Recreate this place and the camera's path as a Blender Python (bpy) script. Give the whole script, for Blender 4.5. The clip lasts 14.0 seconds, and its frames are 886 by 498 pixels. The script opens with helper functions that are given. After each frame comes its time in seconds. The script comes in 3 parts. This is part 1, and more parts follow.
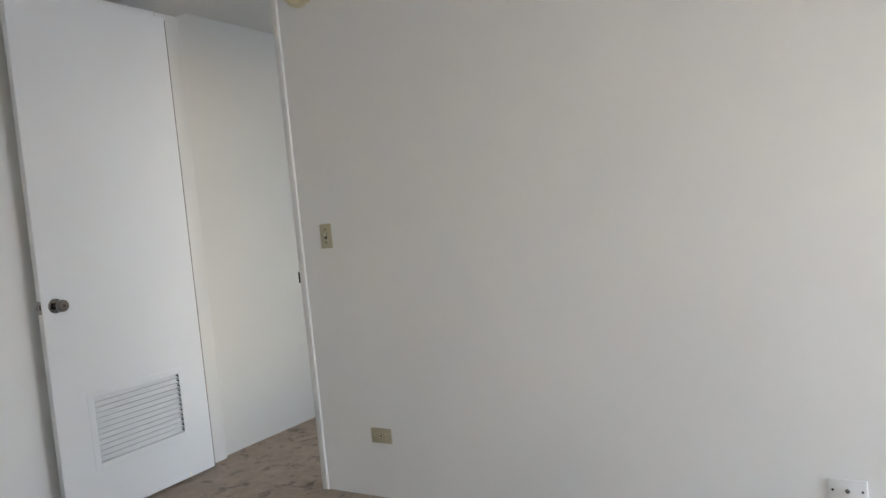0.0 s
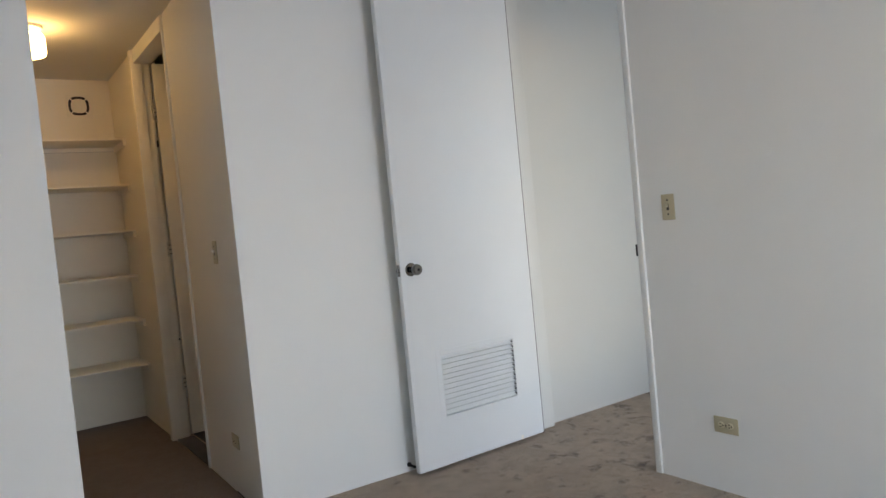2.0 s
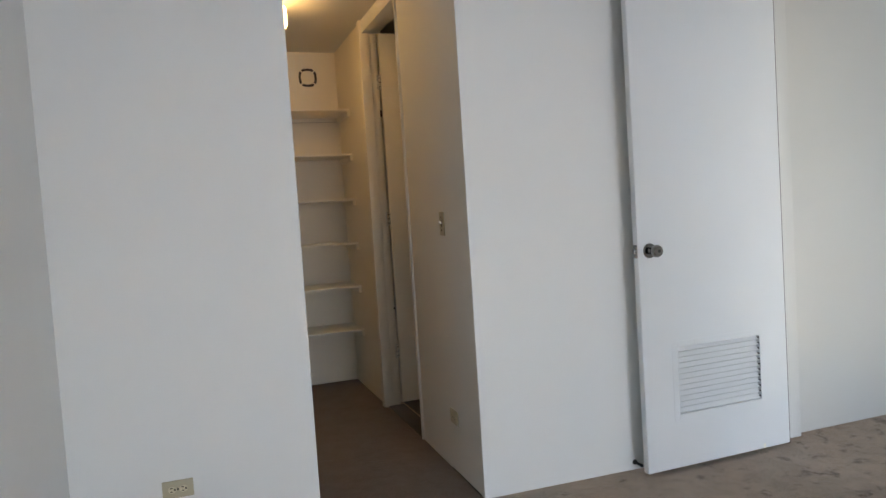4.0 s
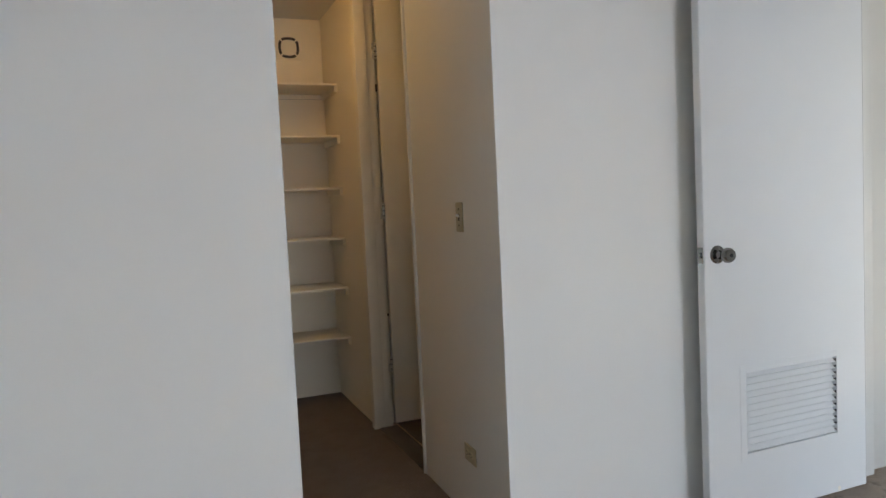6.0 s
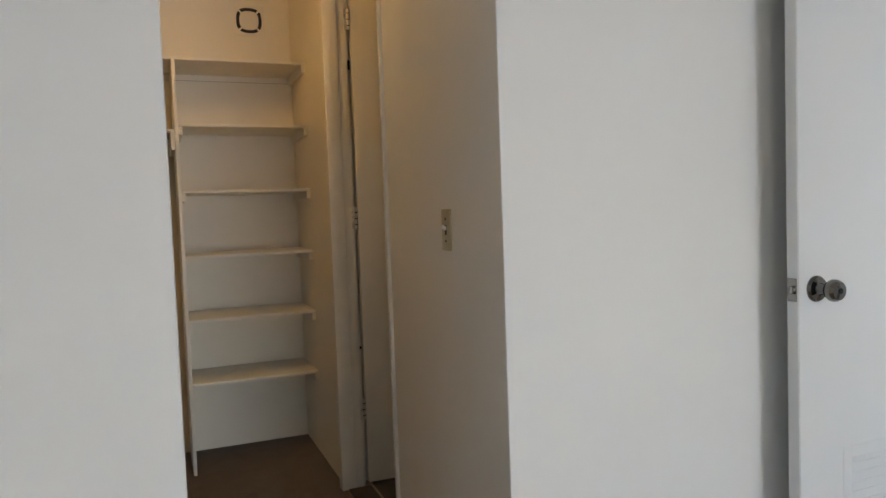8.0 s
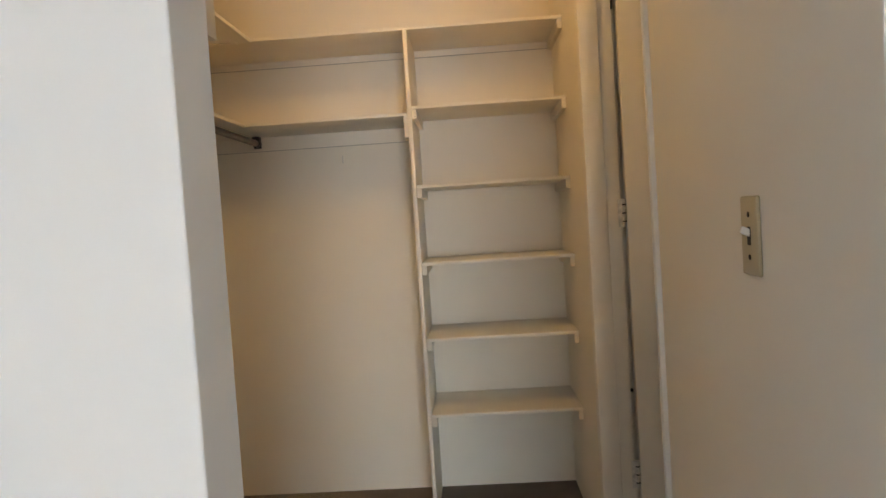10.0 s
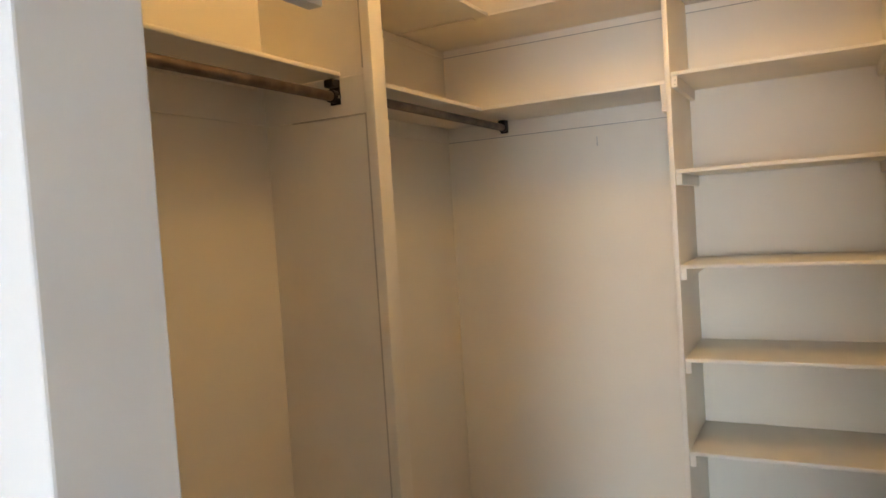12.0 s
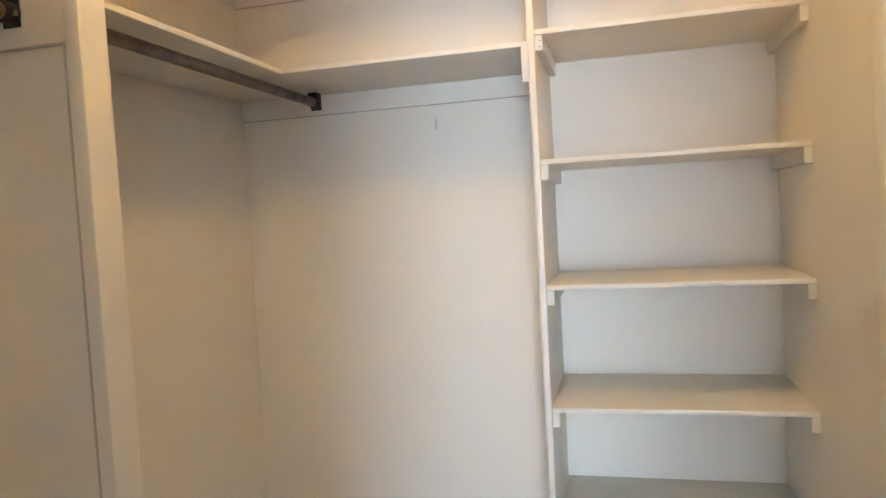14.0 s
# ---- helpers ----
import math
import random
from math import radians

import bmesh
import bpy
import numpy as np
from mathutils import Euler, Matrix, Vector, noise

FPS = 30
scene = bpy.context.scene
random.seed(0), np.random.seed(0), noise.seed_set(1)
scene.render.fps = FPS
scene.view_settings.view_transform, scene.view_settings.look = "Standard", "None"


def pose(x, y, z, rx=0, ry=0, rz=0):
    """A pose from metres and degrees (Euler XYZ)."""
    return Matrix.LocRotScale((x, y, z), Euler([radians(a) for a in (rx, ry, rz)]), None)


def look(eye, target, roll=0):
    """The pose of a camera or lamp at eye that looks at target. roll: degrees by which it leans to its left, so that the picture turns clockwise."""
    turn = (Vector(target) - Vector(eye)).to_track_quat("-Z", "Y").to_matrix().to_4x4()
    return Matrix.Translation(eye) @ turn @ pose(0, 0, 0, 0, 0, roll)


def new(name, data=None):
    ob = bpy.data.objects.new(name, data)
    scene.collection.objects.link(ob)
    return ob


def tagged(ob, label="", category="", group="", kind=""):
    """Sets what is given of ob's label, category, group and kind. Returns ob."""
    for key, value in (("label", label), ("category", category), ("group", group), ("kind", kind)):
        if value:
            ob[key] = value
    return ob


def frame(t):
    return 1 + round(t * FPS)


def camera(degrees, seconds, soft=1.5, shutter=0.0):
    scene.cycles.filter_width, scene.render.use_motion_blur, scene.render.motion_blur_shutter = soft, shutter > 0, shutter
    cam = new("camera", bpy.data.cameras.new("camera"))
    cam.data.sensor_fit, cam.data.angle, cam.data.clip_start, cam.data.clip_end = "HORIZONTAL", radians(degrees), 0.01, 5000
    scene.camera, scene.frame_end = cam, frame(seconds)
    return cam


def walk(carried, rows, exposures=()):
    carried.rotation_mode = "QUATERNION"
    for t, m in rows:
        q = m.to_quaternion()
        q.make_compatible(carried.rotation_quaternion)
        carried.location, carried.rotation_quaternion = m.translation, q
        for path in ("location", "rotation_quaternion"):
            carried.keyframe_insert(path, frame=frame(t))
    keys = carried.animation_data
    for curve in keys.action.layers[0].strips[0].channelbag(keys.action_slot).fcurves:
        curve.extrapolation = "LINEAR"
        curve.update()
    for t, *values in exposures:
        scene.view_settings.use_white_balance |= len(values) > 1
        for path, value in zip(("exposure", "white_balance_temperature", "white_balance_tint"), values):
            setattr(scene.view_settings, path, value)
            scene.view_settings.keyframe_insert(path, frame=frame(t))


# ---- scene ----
cam = camera(64.3, 14.0)
PATH = [
    (0, (1.913, -2.845, 1.231), (3.621, -1.809, 1.145), -5.7),
    (0.5, (1.929, -2.786, 1.198), (3.487, -1.534, 1.119), -5.4),
    (1, (1.931, -2.762, 1.226), (3.328, -1.334, 1.132), -5.5),
    (1.5, (1.924, -2.741, 1.229), (3.165, -1.175, 1.144), -5.5),
    (2, (1.893, -2.675, 1.24), (3.014, -1.021, 1.159), -5.5),
    (2.5, (1.874, -2.595, 1.242), (2.849, -0.85, 1.158), -5.2),
    (3, (1.852, -2.526, 1.254), (2.666, -0.701, 1.16), -4.8),
    (3.5, (1.824, -2.467, 1.254), (2.524, -0.596, 1.155), -4.3),
    (4, (1.789, -2.373, 1.249), (2.453, -0.489, 1.142), -3.7),
    (4.2, (1.791, -2.328, 1.242), (2.447, -0.441, 1.134), -3.6),
    (6.5, (1.876, -1.537, 1.243), (2.648, 0.304, 1.115), -2.4),
    (7, (1.961, -1.36, 1.239), (2.761, 0.469, 1.118), -2.1),
    (7.2, (2.004, -1.294, 1.239), (2.81, 0.533, 1.12), -2.0),
    (9.3, (2.424, -0.526, 1.255), (2.722, 1.449, 1.155), -3.0),
    (9.5, (2.464, -0.443, 1.253), (2.645, 1.547, 1.153), -3.3),
    (10, (2.498, -0.274, 1.244), (2.408, 1.722, 1.156), -3.7),
    (10.5, (2.551, -0.154, 1.294), (2.158, 1.804, 1.184), -4.1),
    (11, (2.640, -0.046, 1.269), (1.969, 1.835, 1.180), -3.9),
    (11.5, (2.699, 0.055, 1.286), (1.833, 1.856, 1.191), -4.0),
    (12, (2.695, 0.157, 1.267), (1.747, 1.916, 1.184), -3.7),
    (12.5, (2.625, 0.282, 1.252), (1.696, 2.052, 1.181), -3.3),
    (13, (2.534, 0.424, 1.26), (1.701, 2.241, 1.177), -3.2),
    (13.5, (2.488, 0.59, 1.254), (1.787, 2.461, 1.17), -3.0),
    (14, (2.473, 0.801, 1.263), (1.975, 2.735, 1.161), -3.2),
]
# seconds, stops, kelvin, tint
EXPOSURES = [
    (0.0, 3.07, 7250, 10), (1.0, 3.06, 7100, 9), (1.5, 3.03, 7100, 9), (2.2, 3.26, 6950, 9), (3.0, 3.26, 6900, 9), (7.2, 3.18, 7100, 9),
    (9.3, 3.76, 7450, 9), (10.0, 3.94, 7300, 9), (11.0, 4.24, 7250, 9), (12.0, 4.41, 6800, 9), (12.5, 4.77, 6750, 7), (13.0, 5.01, 6850, 7), (13.5, 5.11, 6350, 6),
    (14.0, 4.89, 5650, 6)]
walk(cam, [(t, look(eye, target, roll)) for t, eye, target, roll in PATH], EXPOSURES)


# ---- world, light, exposure ----
world = bpy.data.worlds.new("sky")
scene.world = world
world.use_nodes = True
wn = world.node_tree.nodes
sky = wn.new("ShaderNodeTexSky")
sky.sky_type = "NISHITA"
sky.sun_disc = False
sky.sun_elevation = radians(41)
sky.sun_rotation = radians(170)
wn["Background"].inputs["Strength"].default_value = 0.05
world.node_tree.links.new(sky.outputs["Color"], wn["Background"].inputs["Color"])

sun = new("sun", bpy.data.lights.new("sun", "SUN"))
sun.data.energy = 5.0
sun.data.angle = radians(0.5)
sun.data.color = (1.0, 0.95, 0.88)
# falls through the window on the carpet below it
sun.matrix_world = look((1.0, -6.0, 5.3), (0, 0, 0))

WX0, WX1, WZ0, WZ1 = 2.76, 4.20, 0.12, 1.72   # window opening
WIN_Y = -5.9
window_light = new("window_daylight", bpy.data.lights.new("window_daylight", "AREA"))
window_light.data.shape = "RECTANGLE"
window_light.data.size = WX1 - WX0
window_light.data.size_y = WZ1 - WZ0
window_light.data.energy = 9.0
window_light.data.color = (0.50, 0.69, 1.0)
window_light.matrix_world = look(((WX0 + WX1) / 2, WIN_Y - 0.02, (WZ0 + WZ1) / 2), ((WX0 + WX1) / 2, 0, (WZ0 + WZ1) / 2 - 4.2))

# added fill lamp in a made-up, unseen opening of the side wall
SY0, SY1, SZ0, SZ1, SIDE_X = -4.70, -3.40, 0.9, 2.1, 1.294
side_light = new("side_fill", bpy.data.lights.new("side_fill", "AREA"))
side_light.data.shape = "RECTANGLE"
side_light.data.size = SY1 - SY0
side_light.data.size_y = SZ1 - SZ0
side_light.data.energy = 0.85
side_light.data.color = (0.50, 0.69, 1.0)
side_light.matrix_world = look((SIDE_X - 0.02, (SY0 + SY1) / 2, (SZ0 + SZ1) / 2), (SIDE_X + 2, (SY0 + SY1) / 2 + 0.5, (SZ0 + SZ1) / 2 - 0.2))

# daylight from the hallway's own window
HX0, HX1, HZ0, HZ1, HALL_Y = 4.58, 5.80, 0.35, 2.3, -1.6
hall_light = new("hall_daylight", bpy.data.lights.new("hall_daylight", "AREA"))
hall_light.data.shape = "RECTANGLE"
hall_light.data.size = HX1 - HX0
hall_light.data.size_y = HZ1 - HZ0
hall_light.data.energy = 0.9
hall_light.data.color = (0.50, 0.69, 1.0)
hall_light.matrix_world = look(((HX0 + HX1) / 2, HALL_Y - 0.02, (HZ0 + HZ1) / 2), ((HX0 + HX1) / 2, 0, (HZ0 + HZ1) / 2 - 0.3))

# ---- materials ----
def mat(name, base, rough=0.6, metal=0.0, var=0.04, scale=3.0, grain=400.0, bump=0.0, bump_dist=0.001, spec=0.5, tint=None):
    """Painted or metal surface: two scales of variation, fine relief."""
    m = bpy.data.materials.new(name)
    m.use_nodes = True
    nt = m.node_tree
    b = nt.nodes["Principled BSDF"]
    b.inputs["Roughness"].default_value = rough
    b.inputs["Metallic"].default_value = metal
    b.inputs["Specular IOR Level"].default_value = spec
    tc = nt.nodes.new("ShaderNodeTexCoord")
    n1 = nt.nodes.new("ShaderNodeTexNoise")
    n1.inputs["Scale"].default_value = scale
    n1.inputs["Detail"].default_value = 5
    n2 = nt.nodes.new("ShaderNodeTexNoise")
    n2.inputs["Scale"].default_value = grain
    n2.inputs["Detail"].default_value = 2
    nt.links.new(tc.outputs["Object"], n1.inputs["Vector"])
    nt.links.new(tc.outputs["Object"], n2.inputs["Vector"])
    ramp = nt.nodes.new("ShaderNodeValToRGB")
    lo = tint if tint else tuple(c * (1 - var) for c in base)
    hi = tuple(min(c * (1 + var), 1) for c in base)
    ramp.color_ramp.elements[0].position, ramp.color_ramp.elements[1].position = 0.3, 0.7
    ramp.color_ramp.elements[0].color = (*lo, 1)
    ramp.color_ramp.elements[1].color = (*hi, 1)
    nt.links.new(n1.outputs["Fac"], ramp.inputs["Fac"])
    nt.links.new(ramp.outputs["Color"], b.inputs["Base Color"])
    rr = nt.nodes.new("ShaderNodeMapRange")
    rr.inputs["To Min"].default_value = max(rough - 0.06, 0.02)
    rr.inputs["To Max"].default_value = min(rough + 0.06, 1)
    nt.links.new(n1.outputs["Fac"], rr.inputs["Value"])
    nt.links.new(rr.outputs["Result"], b.inputs["Roughness"])
    if bump:
        bp = nt.nodes.new("ShaderNodeBump")
        bp.inputs["Strength"].default_value = bump
        bp.inputs["Distance"].default_value = bump_dist
        nt.links.new(n2.outputs["Fac"], bp.inputs["Height"])
        nt.links.new(bp.outputs["Normal"], b.inputs["Normal"])
    return m


M_WALL = mat("wall_paint", (0.78, 0.77, 0.74), 0.62, var=0.018, scale=1.4, grain=160, bump=0.10, bump_dist=0.0015, spec=0.3)
M_CEIL = mat("ceiling_paint", (0.70, 0.685, 0.65), 0.8, var=0.02, scale=2, grain=220, bump=0.25, bump_dist=0.002, spec=0.2)
M_CLOSET = mat("closet_paint", (0.88, 0.81, 0.68), 0.5, var=0.025, scale=1.6, grain=180, bump=0.10, bump_dist=0.0015, spec=0.35)
M_TRIM = mat("trim_enamel", (0.78, 0.765, 0.73), 0.36, var=0.02, scale=5, grain=90, bump=0.06, bump_dist=0.001)
M_DOOR = mat("door_enamel", (0.75, 0.752, 0.745), 0.40, var=0.015, scale=2.5, grain=60, bump=0.05, bump_dist=0.001)
M_SHELF = mat("shelf_enamel", (0.87, 0.805, 0.685), 0.38, var=0.03, scale=6, grain=110, bump=0.08, bump_dist=0.001)
M_IVORY = mat("ivory_plastic", (0.45, 0.395, 0.265), 0.35, var=0.03, scale=20)
M_WHITEP = mat("white_plastic", (0.78, 0.77, 0.74), 0.3, var=0.02, scale=20)
M_BLACK = mat("dark_slot", (0.02, 0.017, 0.015), 0.6, var=0.1, scale=20)
M_ROD = mat("bronze_steel", (0.15, 0.108, 0.085), 0.38, metal=0.75, var=0.45, scale=18, grain=260, bump=0.1, bump_dist=0.0005)
M_BRACKET = mat("dark_bracket_steel", (0.035, 0.03, 0.028), 0.45, metal=0.7, var=0.3, scale=40)
M_CHROME = mat("satin_chrome", (0.30, 0.285, 0.27), 0.06, metal=1.0, var=0.08, scale=30)
M_KNOB = mat("worn_nickel", (0.22, 0.205, 0.19), 0.06, metal=1.0, var=0.15, scale=40)
M_HINGE = mat("painted_hinge", (0.66, 0.63, 0.57), 0.4, metal=0.3, var=0.25, scale=70)
M_CREAM = mat("cream_plastic", (0.60, 0.53, 0.36), 0.45, var=0.03, scale=15)
M_TILE = mat("dark_floor_tile", (0.09, 0.075, 0.065), 0.45, var=0.3, scale=9, grain=80, bump=0.2, bump_dist=0.001)
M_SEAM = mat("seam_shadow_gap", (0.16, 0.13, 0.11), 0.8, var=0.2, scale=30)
M_JOINT = mat("joint_shade", (0.55, 0.49, 0.40), 0.7, var=0.06, scale=30)
M_LINE = mat("caulked_joint", (0.46, 0.42, 0.36), 0.7, var=0.2, scale=30)
M_HOOK = mat("painted_over_metal", (0.58, 0.54, 0.48), 0.5, var=0.1, scale=60)
M_FRAME = mat("window_frame_aluminium", (0.5, 0.5, 0.5), 0.4, metal=0.8, var=0.05)


def carpet(title, dark, light, soil):
    """Cut pile: tufts, dragged nap and soiled patches round the entrance."""
    m = bpy.data.materials.new(title)
    m.use_nodes = True
    nt = m.node_tree
    N, L = nt.nodes, nt.links
    b = N["Principled BSDF"]
    b.inputs["Roughness"].default_value = 0.95
    b.inputs["Specular IOR Level"].default_value = 0.1
    b.inputs["Sheen Weight"].default_value = 0.25
    b.inputs["Sheen Roughness"].default_value = 0.6
    tc = N.new("ShaderNodeTexCoord")

    def noise_tex(scale, detail=4.0, rough=0.55, dist=0.0):
        n = N.new("ShaderNodeTexNoise")
        n.inputs["Scale"].default_value = scale
        n.inputs["Detail"].default_value = detail
        n.inputs["Roughness"].default_value = rough
        n.inputs["Distortion"].default_value = dist
        L.new(tc.outputs["Object"], n.inputs["Vector"])
        return n

    def ramp(src, p0, c0, p1, c1):
        r = N.new("ShaderNodeValToRGB")
        r.color_ramp.elements[0].position, r.color_ramp.elements[1].position = p0, p1
        r.color_ramp.elements[0].color, r.color_ramp.elements[1].color = (*c0, 1), (*c1, 1)
        L.new(src, r.inputs["Fac"])
        return r

    def mult(a, c):
        x = N.new("ShaderNodeMix")
        x.data_type, x.blend_type = "RGBA", "MULTIPLY"
        x.inputs[0].default_value = 1.0
        L.new(a, x.inputs[6])
        L.new(c, x.inputs[7])
        return x.outputs[2]
    tuft = noise_tex(260, 3, 0.7)
    drag = noise_tex(11, 5, 0.6, 0.6)
    stain = noise_tex(8.5, 7, 0.72, 0.3)
    base = ramp(tuft.outputs["Fac"], 0.25, dark, 0.75, light)
    wear = ramp(drag.outputs["Fac"], 0.35, (0.80, 0.78, 0.76), 0.62, (1, 1, 1))
    spots = ramp(stain.outputs["Fac"], 0.365, soil, 0.465, (1, 1, 1))
    # the stains lie round the entrance
    dist = N.new("ShaderNodeVectorMath")
    dist.operation = "DISTANCE"
    dist.inputs[1].default_value = (4.75, -0.25, 0)
    L.new(tc.outputs["Object"], dist.inputs[0])
    near = N.new("ShaderNodeMapRange")
    near.inputs["From Min"].default_value = 0.5
    near.inputs["From Max"].default_value = 1.9
    near.inputs["To Min"].default_value = 0.0
    near.inputs["To Max"].default_value = 0.10
    L.new(dist.outputs["Value"], near.inputs["Value"])
    lift = N.new("ShaderNodeMath")
    lift.operation = "ADD"
    L.new(stain.outputs["Fac"], lift.inputs[0])
    L.new(near.outputs["Result"], lift.inputs[1])
    L.new(lift.outputs[0], spots.inputs["Fac"])
    L.new(mult(mult(base.outputs["Color"], wear.outputs["Color"]), spots.outputs["Color"]), b.inputs["Base Color"])
    add = N.new("ShaderNodeMath")
    add.operation = "ADD"
    L.new(tuft.outputs["Fac"], add.inputs[0])
    L.new(drag.outputs["Fac"], add.inputs[1])
    bp = N.new("ShaderNodeBump")
    bp.inputs["Strength"].default_value = 0.9
    bp.inputs["Distance"].default_value = 0.012
    L.new(add.outputs[0], bp.inputs["Height"])
    L.new(bp.outputs["Normal"], b.inputs["Normal"])
    return m


M_CARPET = carpet("carpet_pile", (0.40, 0.300, 0.215), (0.72, 0.560, 0.425), (0.36, 0.32, 0.29))
# the same pile in a darker copy that carries the closet's shade
M_CARPET_SHADED = carpet("carpet_pile_shaded", (0.13, 0.094, 0.069), (0.33, 0.245, 0.185), (0.7, 0.68, 0.66))


def glow(name, color, strength):
    m = bpy.data.materials.new(name)
    m.use_nodes = True
    b = m.node_tree.nodes["Principled BSDF"]
    b.inputs["Base Color"].default_value = (0.85, 0.8, 0.7, 1)
    b.inputs["Roughness"].default_value = 0.35
    b.inputs["Emission Color"].default_value = (*color, 1)
    b.inputs["Emission Strength"].default_value = strength
    return m


M_LAMP = glow("lit_opal_glass", (1.0, 0.60, 0.22), 2.15)


def glass():
    m = bpy.data.materials.new("window_glass")
    m.use_nodes = True
    b = m.node_tree.nodes["Principled BSDF"]
    b.inputs["Roughness"].default_value = 0.02
    b.inputs["Transmission Weight"].default_value = 1.0
    b.inputs["IOR"].default_value = 1.02
    return m


M_GLASS = glass()


# ---- mesh helpers ----
def box_into(bm, x0, x1, y0, y1, z0, z1):
    v = [bm.verts.new((x, y, z)) for x in (x0, x1) for y in (y0, y1) for z in (z0, z1)]
    for f in ((0, 1, 3, 2), (4, 6, 7, 5), (0, 4, 5, 1), (2, 3, 7, 6), (0, 2, 6, 4), (1, 5, 7, 3)):
        bm.faces.new([v[i] for i in f])
    return v


def bevel_all(bm, w, seg=2):
    if w:
        bmesh.ops.bevel(bm, geom=list(bm.edges), offset=w, segments=seg, affect="EDGES", profile=0.5)


def box(x0, x1, y0, y1, z0, z1, bevel=0.0, seg=2):
    bm = bmesh.new()
    box_into(bm, x0, x1, y0, y1, z0, z1)
    bevel_all(bm, bevel, seg)
    return bm


def lathe(profile, steps=32, axis="Z"):
    """Turns (radius, height) pairs round an axis through the origin."""
    bm = bmesh.new()
    rings = []
    for r, h in profile:
        ring = []
        for i in range(steps):
            a = 2 * math.pi * i / steps
            p = {"Z": (r * math.cos(a), r * math.sin(a), h), "Y": (r * math.cos(a), h, r * math.sin(a)), "X": (h, r * math.cos(a), r * math.sin(a))}[axis]
            ring.append(bm.verts.new(p))
        rings.append(ring)
    for a, b in zip(rings, rings[1:]):
        for i in range(steps):
            j = (i + 1) % steps
            bm.faces.new((a[i], a[j], b[j], b[i]))
    bm.faces.new(rings[0])
    bm.faces.new(rings[-1])
    return bm


def slab(pts, z0, z1, bevel=0.0):
    """An upright block over a plan of corners."""
    bm = bmesh.new()
    lo = [bm.verts.new((x, y, z0)) for x, y in pts]
    hi = [bm.verts.new((x, y, z1)) for x, y in pts]
    bm.faces.new(lo)
    bm.faces.new(hi)
    for i in range(len(lo)):
        j = (i + 1) % len(lo)
        bm.faces.new((lo[i], lo[j], hi[j], hi[i]))
    bevel_all(bm, bevel)
    return bm


def moved(bm, m):
    bm.transform(m)
    return bm


def joined(*bms):
    out = bmesh.new()
    for b in bms:
        me = bpy.data.meshes.new("tmp")
        b.to_mesh(me)
        b.free()
        out.from_mesh(me)
        bpy.data.meshes.remove(me)
    return out


def finish(name, bm, material, smooth=False):
    bmesh.ops.recalc_face_normals(bm, faces=list(bm.faces))
    me = bpy.data.meshes.new(name)
    bm.to_mesh(me)
    bm.free()
    me.materials.append(material)
    if smooth:
        for p in me.polygons:
            p.use_smooth = True
        me.set_sharp_from_angle(angle=radians(38))
    return me


def part(name, bm, material, parent, label="", smooth=True):
    ob = new(name, finish(name, bm, material, smooth))
    ob.parent = parent
    if label:
        ob["label"] = label
    return ob


def thing(name, label, category, group=""):
    ob = new(name)
    ob.empty_display_size = 0.05
    return tagged(ob, label, category, group)


def struct(name, bm, material, label, category="wall", smooth=False):
    return tagged(new(name, finish(name, bm, material, smooth)), label, category, kind="structure")


# ---- plan ----
CEIL = 2.487
HALL_CEIL = 2.532     # ceiling of the hallway
XA = 4.412            # bedroom face of the wall with the entrance
YB = 0.375            # wall behind the open door
XC = 2.903            # side of the closet passage at the side door
XS = 2.895            # closet side wall beside the shelves
YD, YD2 = 0.465, 0.58  # wall left of the passage, both faces
XD = 2.192            # its free end
XE = 1.294             # bedroom wall on the near side
XL = 1.262            # closet left wall
YK = 2.932            # closet back wall
JY = -0.558           # entrance jamb end
DOOR_Y0, DOOR_Y1 = 1.285, 2.03   # side door opening

# ---- floor and ceiling ----
struct("floor", slab(((XE - 0.1, WIN_Y - 0.12), (XA + 0.10, WIN_Y - 0.12), (XA + 0.10, HALL_Y - 0.1), (6.1, HALL_Y - 0.1), (6.1, 0.50), (4.3, 0.50), (4.3, YK + 0.1), (XL - 0.1, YK + 0.1), (XL - 0.1, YD)), -0.12, 0.0), M_CARPET, "worn taupe carpet with dark stains near the doorway", "floor")
struct("ceiling", box(1.0, 4.6, -6.2, 3.1, CEIL, CEIL + 0.15), M_CEIL, "plain off-white painted ceiling", "ceiling")
# runs past the hall as an added, unseen overhang that blocks the sun
struct("ceiling_hall", box(4.6, 6.2, -6.2, 3.1, HALL_CEIL, HALL_CEIL + 0.15), M_CEIL, "plain off-white painted hallway ceiling with an added sun-blocking overhang", "ceiling")
# laid over the carpet, with the dimness put into its colour
struct("floor_closet", slab(((XL, YD2), (XD + 0.002, YD2), (XD + 0.002, 0.468), (2.880, 0.405), (XC - 0.006, DOOR_Y0), (XS, DOOR_Y1 + 0.05), (XS, YK), (XL, YK)), 0.0, 0.004), M_CARPET_SHADED, "carpet of the closet and passage, coloured darker for its shade", "floor")
struct("floor_side_room", box(3.02, 4.3, 1.0, 2.9, 0.0, 0.006), M_TILE, "dark tiled floor beyond the side door", "floor")

